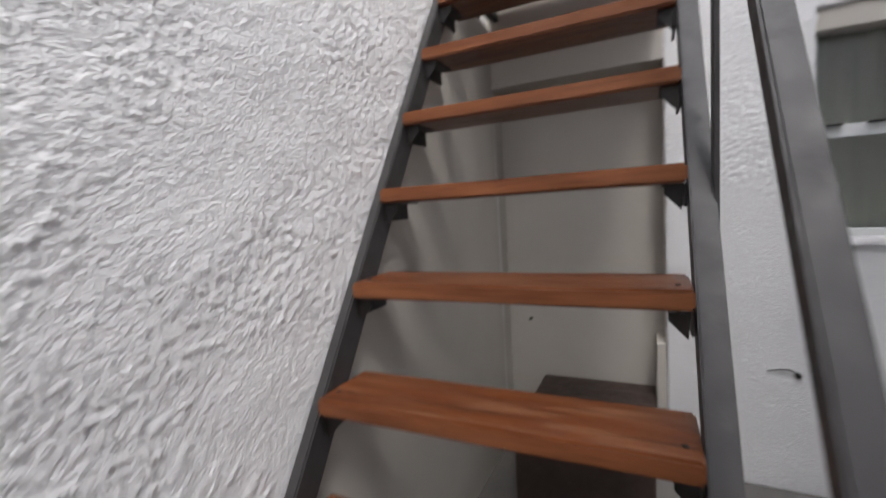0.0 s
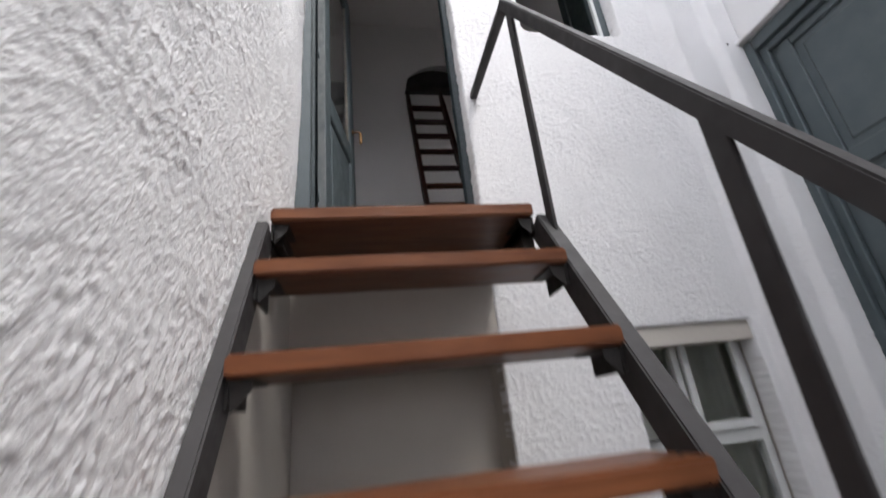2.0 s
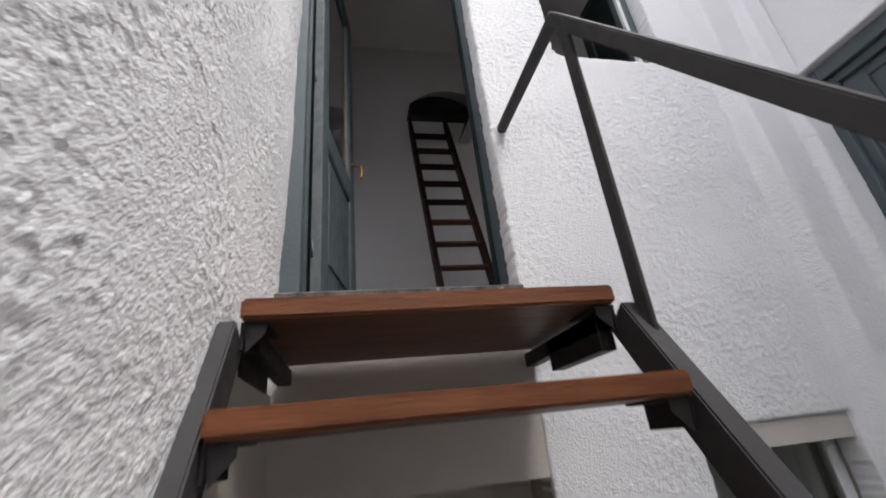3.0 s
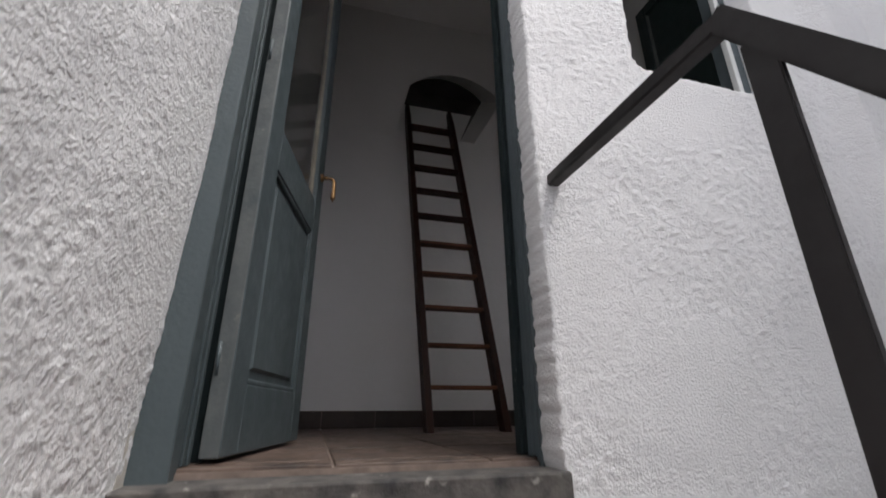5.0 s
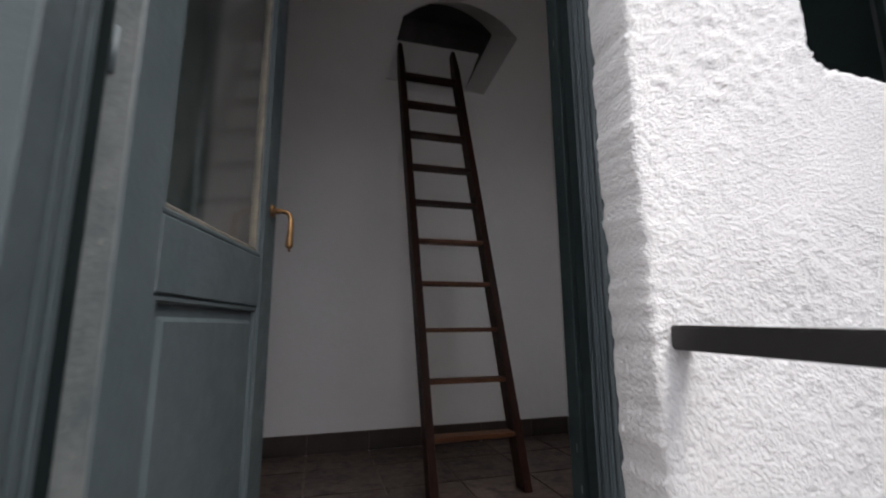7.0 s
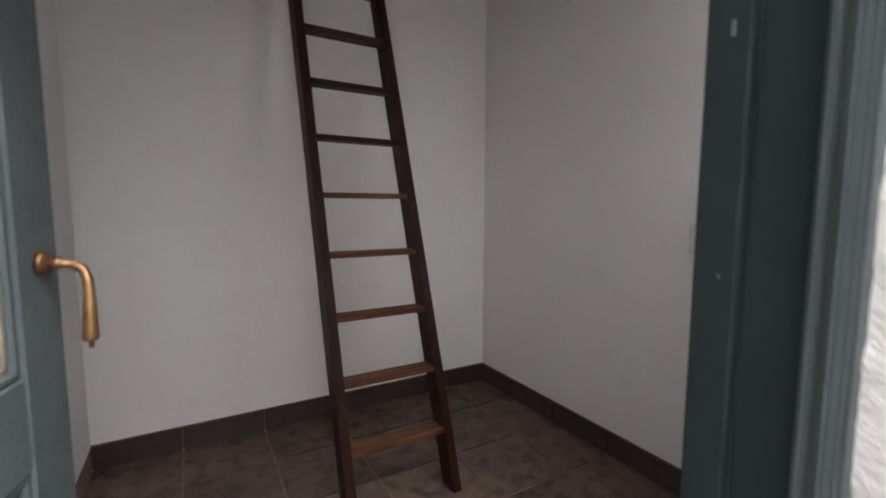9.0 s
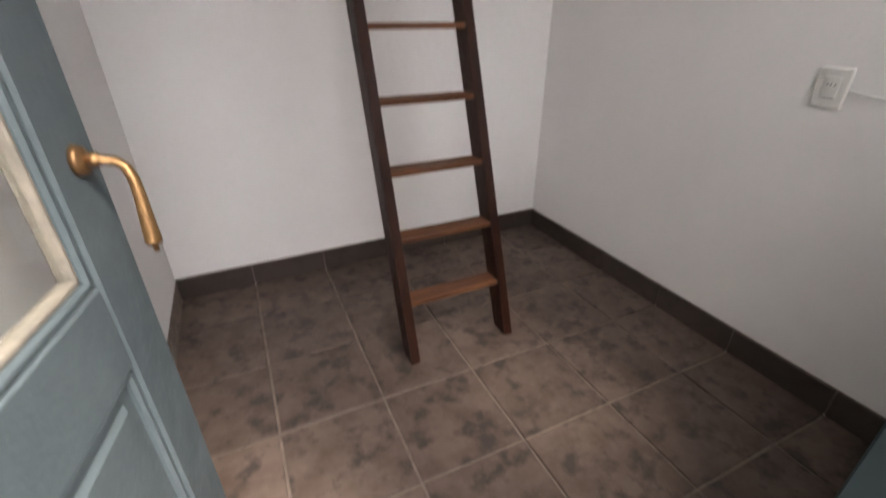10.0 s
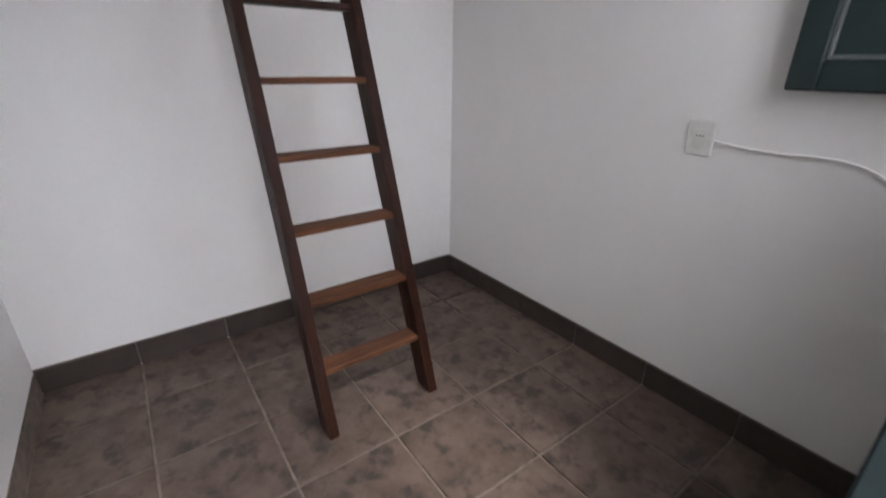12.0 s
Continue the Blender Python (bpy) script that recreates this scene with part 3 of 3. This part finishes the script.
def casement():
    """Open leaf lying along the side wall of the room."""
    c = holder("window_leaf", (2.545, 0.195, 1.172))
    w, h = 0.485, 1.20
    boxes("leaf_frame", [((0, 0, 0), (0.045, 0.07, h)), ((0, w - 0.07, 0), (0.045, w, h)), ((0.001, 0.07, 0), (0.044, w - 0.07, 0.075)), ((0.001, 0.07, h - 0.07), (0.044, w - 0.07, h))], M_SHUT, 0.005, parent=c)
    boxes("bead", [((0.006, 0.07, 0.075), (0.036, 0.082, h - 0.07)), ((0.006, w - 0.082, 0.075), (0.036, w - 0.07, h - 0.07)), ((0.006, 0.082, 0.075), (0.036, w - 0.082, 0.087))], M_WORN, 0.003, parent=c)
    boxes("panel", [((0.018, 0.08, 0.085), (0.028, w - 0.08, h - 0.07))], M_SHUT, 0.001, parent=c)
    return c


tagged(casement(), "dark green painted window leaf folded open inside", "window leaf")

# ---- lower window ----
def lower_window():
    x0, x1, z0, z1 = LW
    y = 0.115
    w = boxes("window_2", [((x0 - 0.008, y, z0), (x0 + 0.035, y + 0.05, z1)), ((x1 - 0.035, y, z0), (x1 + 0.008, y + 0.05, z1)), ((x0 + 0.035, y + 0.002, z1 - 0.04), (x1 - 0.035, y + 0.048, z1)), ((x0 + 0.035, y + 0.002, z0), (x1 - 0.035, y + 0.048, z0 + 0.035)),
                           ((x0 + 0.035, y - 0.006, -1.085), (x1 - 0.035, y + 0.045, -1.03)), ((x0 + 0.285, y + 0.001, -1.03), (x0 + 0.32, y + 0.049, z1 - 0.04))], M_ALU, 0.003)
    tagged(w, "white framed window with open top light and curtain", "window", kind="structure")
    boxes("sash", [((x0 + 0.322, y - 0.022, -1.028), (x0 + 0.355, y - 0.001, z1 - 0.045)), ((x1 - 0.07, y - 0.022, -1.028), (x1 - 0.037, y - 0.001, z1 - 0.045)), ((x0 + 0.355, y - 0.021, -1.028), (x1 - 0.07, y - 0.002, -0.99)), ((x0 + 0.355, y - 0.021, z1 - 0.08), (x1 - 0.07, y - 0.002, z1 - 0.045))], M_ALU, 0.003, parent=w)
    for a, b, c, d in ((x0 + 0.035, x0 + 0.285, -1.03, z1 - 0.04), (x0 + 0.32, x1 - 0.035, -1.03, z1 - 0.04), (x0 + 0.035, x1 - 0.035, z0 + 0.035, -1.085)):
        g = boxes("glass_pane", [((a, y + 0.022, c), (b, y + 0.026, d))], M_GLASS, parent=w)
        g.visible_shadow = False
    boxes("catch", [((x0 + 0.06, y - 0.03, -1.035), (x0 + 0.12, y - 0.007, -1.027)), ((x0 + 0.2, y - 0.03, -1.035), (x0 + 0.26, y - 0.007, -1.027))], M_BRACK, 0.002, parent=w)
    boxes("sill", [((x0 - 0.01, -0.022, z0 - 0.03), (x1 + 0.012, y, z0 + 0.003))], M_STUCCO, 0.008, parent=w, seg=2)
    bm = bmesh.new()
    n = 60
    lo, hi = [], []
    for i in range(n + 1):
        u = i / n
        yy = y + 0.055 + 0.009 * math.sin(u * 47) + 0.006 * math.sin(u * 19 + 1)
        lo.append(bm.verts.new((x0 + 0.01 + u * (x1 - x0 - 0.03), yy, z0)))
        hi.append(bm.verts.new((x0 + 0.01 + u * (x1 - x0 - 0.03), yy, z1)))
    for i in range(n):
        bm.faces.new((lo[i], lo[i + 1], hi[i + 1], hi[i]))
    bmesh.ops.solidify(bm, geom=bm.faces[:], thickness=0.003)
    cu = finish("curtain", bm, M_CURTAIN, smooth=True)
    tagged(cu, "pale grey-green curtain hanging behind the window", "curtain")
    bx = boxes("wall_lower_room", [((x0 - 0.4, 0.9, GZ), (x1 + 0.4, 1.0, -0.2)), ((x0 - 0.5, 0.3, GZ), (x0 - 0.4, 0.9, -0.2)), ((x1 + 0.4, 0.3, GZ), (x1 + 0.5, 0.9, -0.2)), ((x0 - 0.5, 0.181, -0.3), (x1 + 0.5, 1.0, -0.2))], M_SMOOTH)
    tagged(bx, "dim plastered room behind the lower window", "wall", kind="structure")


lower_window()


# ---- tall blue-grey door in the right courtyard wall ----
def side_door():
    d = holder("side_door", (RX + 0.03, -0.69, GZ))
    inv = Matrix.Translation((-RX - 0.03, 0.69, -GZ))
    ya, yb, zt = -1.30, -0.088, 1.026
    boxes("frame", [((RX - 0.012, yb - 0.075, GZ), (RX + 0.10, yb, zt)), ((RX - 0.012, ya, GZ), (RX + 0.10, ya + 0.075, zt)), ((RX - 0.010, ya + 0.075, zt - 0.08), (RX + 0.098, yb - 0.075, zt))], M_BLUE, 0.005, parent=d, m=inv)
    boxes("inner_frame", [((RX + 0.02, yb - 0.12, GZ), (RX + 0.098, yb - 0.076, zt - 0.082)), ((RX + 0.02, ya + 0.076, zt - 0.125), (RX + 0.096, yb - 0.12, zt - 0.082))], M_BLUE, 0.004, parent=d, m=inv)
    L0, L1 = ya + 0.076, yb - 0.122
    zs = [GZ + 0.02, -1.55, -0.72, 0.11, zt - 0.126]
    fr = [((RX + 0.045, L1 - 0.10, zs[0]), (RX + 0.09, L1, zs[-1])), ((RX + 0.045, L0, zs[0]), (RX + 0.09, L0 + 0.10, zs[-1]))]
    for z in zs:
        fr.append(((RX + 0.046, L0 + 0.1, max(z - 0.05, zs[0])), (RX + 0.089, L1 - 0.1, min(z + 0.05, zs[-1]))))
    boxes("leaf_frame", fr, M_BLUE, 0.004, parent=d, m=inv)
    for a, b in zip(zs, zs[1:]):
        bm = bmesh.new()
        add_box(bm, (RX + 0.062, L0 + 0.09, a + 0.04), (RX + 0.08, L1 - 0.09, b - 0.04))
        fs = [f for f in bm.faces if f.normal.x < -0.9]
        bmesh.ops.inset_individual(bm, faces=fs, thickness=0.07, depth=0)
        bmesh.ops.inset_individual(bm, faces=fs, thickness=0.015, depth=0.008)
        finish("panel", bm, M_BLUE, d, inv)
    return d


tagged(side_door(), "tall blue-grey panelled wooden door, closed", "door")
ln = boxes("trim_lintel", [((RX - 0.05, -1.36, 1.032), (RX - 0.002, -0.06, 1.062))], M_STUCCO, 0.006)
tagged(ln, "thin white plastered drip edge over the door", "trim", kind="structure")


# ---- small things ----
def socket():
    s = holder("wall_socket", (X1, 0.888, 1.013))
    boxes("plate", [((-0.010, -0.042, -0.056), (0.0, 0.042, 0.056))], M_PLASTIC, 0.003, parent=s)
    boxes("insert", [((-0.014, -0.022, -0.03), (-0.010, 0.022, 0.03))], M_PLASTIC, 0.002, parent=s)
    boxes("pin_hole", [((-0.0146, -0.012 + 0.010 * k, 0.006), (-0.0139, -0.008 + 0.010 * k, 0.011)) for k in range(3)], M_BRACK, parent=s)
    return s


tagged(socket(), "white plastic wall socket on white wall", "wall socket")
cb = tube("cable", [(X1 - 0.006, 0.845, 1.010), (X1 - 0.010, 0.80, 1.004), (X1 - 0.006, 0.74, 0.998), (X1 - 0.005, 0.66, 0.996), (X1 - 0.005, 0.58, 1.000), (X1 - 0.006, 0.52, 0.999), (X1 - 0.006, 0.47, 0.990), (X1 - 0.006, 0.435, 0.977), (X1 - 0.006, 0.40, 0.955), (X1 - 0.006, 0.36, 0.915), (X1 - 0.006, 0.31, 0.88), (X1 - 0.006, 0.25, 0.86), (X1 - 0.006, 0.185, 0.85)], 0.0034, M_ROOM)
tagged(cb, "thin white cable clipped along the wall", "cable")


def wall_plug(at, r, out):
    bm = bmesh.new()
    bmesh.ops.create_cone(bm, cap_ends=True, segments=10, radius1=r, radius2=r * 0.7, depth=0.03, matrix=Matrix.Translation(at) @ Vector(out).to_track_quat("Z", "Y").to_matrix().to_4x4())
    ob = finish("bolt", bm, M_BRACK)
    return tagged(ob, "rusty bolt stub sticking out of plaster", "bolt", group="bolts in the wall")


wall_plug((1.906, -0.008, -2.122), 0.013, (0, -1, 0))
wall_plug((0.66, 0.195, -1.17), 0.011, (0, -1, 0))
wall_plug((0.66, 0.195, -1.98), 0.011, (0, -1, 0))
wall_plug((3.02, -0.105, 1.04), 0.008, (0, -1, 0))
tagged(tube("wire", [(1.906, -0.012, -2.112), (1.87, -0.014, -2.095), (1.83, -0.012, -2.098), (1.79, -0.010, -2.11)], 0.003, M_BRACK), "bent dark wire end at a bolt", "wire")


def low_box():
    b = holder("wooden_box", (1.05, -0.05, GZ))
    boxes("body", [((-0.30, -0.50, 0.0), (0.275, 0.24, 0.335))], M_CRATE, 0.006, parent=b)
    for k in range(6):
        boxes("board", [((-0.315, -0.525 + k * 0.128, 0.336), (0.285, -0.525 + k * 0.128 + 0.124, 0.362))], M_CRATE, 0.004, parent=b)
    return b


tagged(low_box(), "low dark brown wooden box in the recess", "box")

# ---- floor tiles and skirting, piece by piece ----
P = 0.3555
XS = [X0 + 0.002] + [0.911 + P * k for k in range(5)] + [X1 - 0.002]
YS = [0.105, 0.193] + [0.541 + 0.3535 * k for k in range(5)] + [Y1 - 0.002]
TILES = {}
def tile_mesh(w, d, h):
    key = (round(w, 3), round(d, 3), round(h, 3))
    if key not in TILES:
        bm = bmesh.new()
        add_box(bm, (-w / 2, -d / 2, -h), (w / 2, d / 2, 0))
        bmesh.ops.bevel(bm, geom=[e for e in bm.edges if all(v.co.z > -h / 2 for v in e.verts)], offset=0.0025, segments=1, affect="EDGES")
        me = bpy.data.meshes.new("tile")
        bm.to_mesh(me)
        bm.free()
        me.materials.append(M_TILE)
        TILES[key] = me
    return TILES[key]


trng = random.Random(11)
for xa, xb in zip(XS, XS[1:]):
    for ya, yb in zip(YS, YS[1:]):
        if xb - xa < 0.02 or yb - ya < 0.02:
            continue
        t = new("tile", tile_mesh(xb - xa - 0.008, yb - ya - 0.008, 0.011))
        t.parent = rf
        t.location = ((xa + xb) / 2, (ya + yb) / 2, 0.001 + trng.uniform(-0.0006, 0.0006))
        t.rotation_euler = (trng.uniform(-0.001, 0.001), trng.uniform(-0.001, 0.001), 0)

sk = boxes("baseboard", [((X0, Y1 - 0.005, 0.001), (X1, Y1, 0.112)), ((X1 - 0.005, Y0, 0.001), (X1, Y1, 0.112)), ((X0, 0.95, 0.001), (X0 + 0.003, Y1, 0.100))], M_GROUT)
tagged(sk, "dark brown tile skirting along the walls", "baseboard", kind="structure")
for xa, xb in zip(XS, XS[1:]):
    if xb - xa > 0.03:
        boxes("tile", [((xa + 0.002, Y1 - 0.013, 0.002), (xb - 0.002, Y1 - 0.004, 0.110))], M_SKIRT, 0.002, parent=sk)
for ya, yb in zip(YS[1:], YS[2:]):
    if yb - ya > 0.03:
        boxes("tile", [((X1 - 0.013, ya + 0.002, 0.002), (X1 - 0.004, min(yb - 0.002, Y1 - 0.014), 0.110))], M_SKIRT, 0.002, parent=sk)
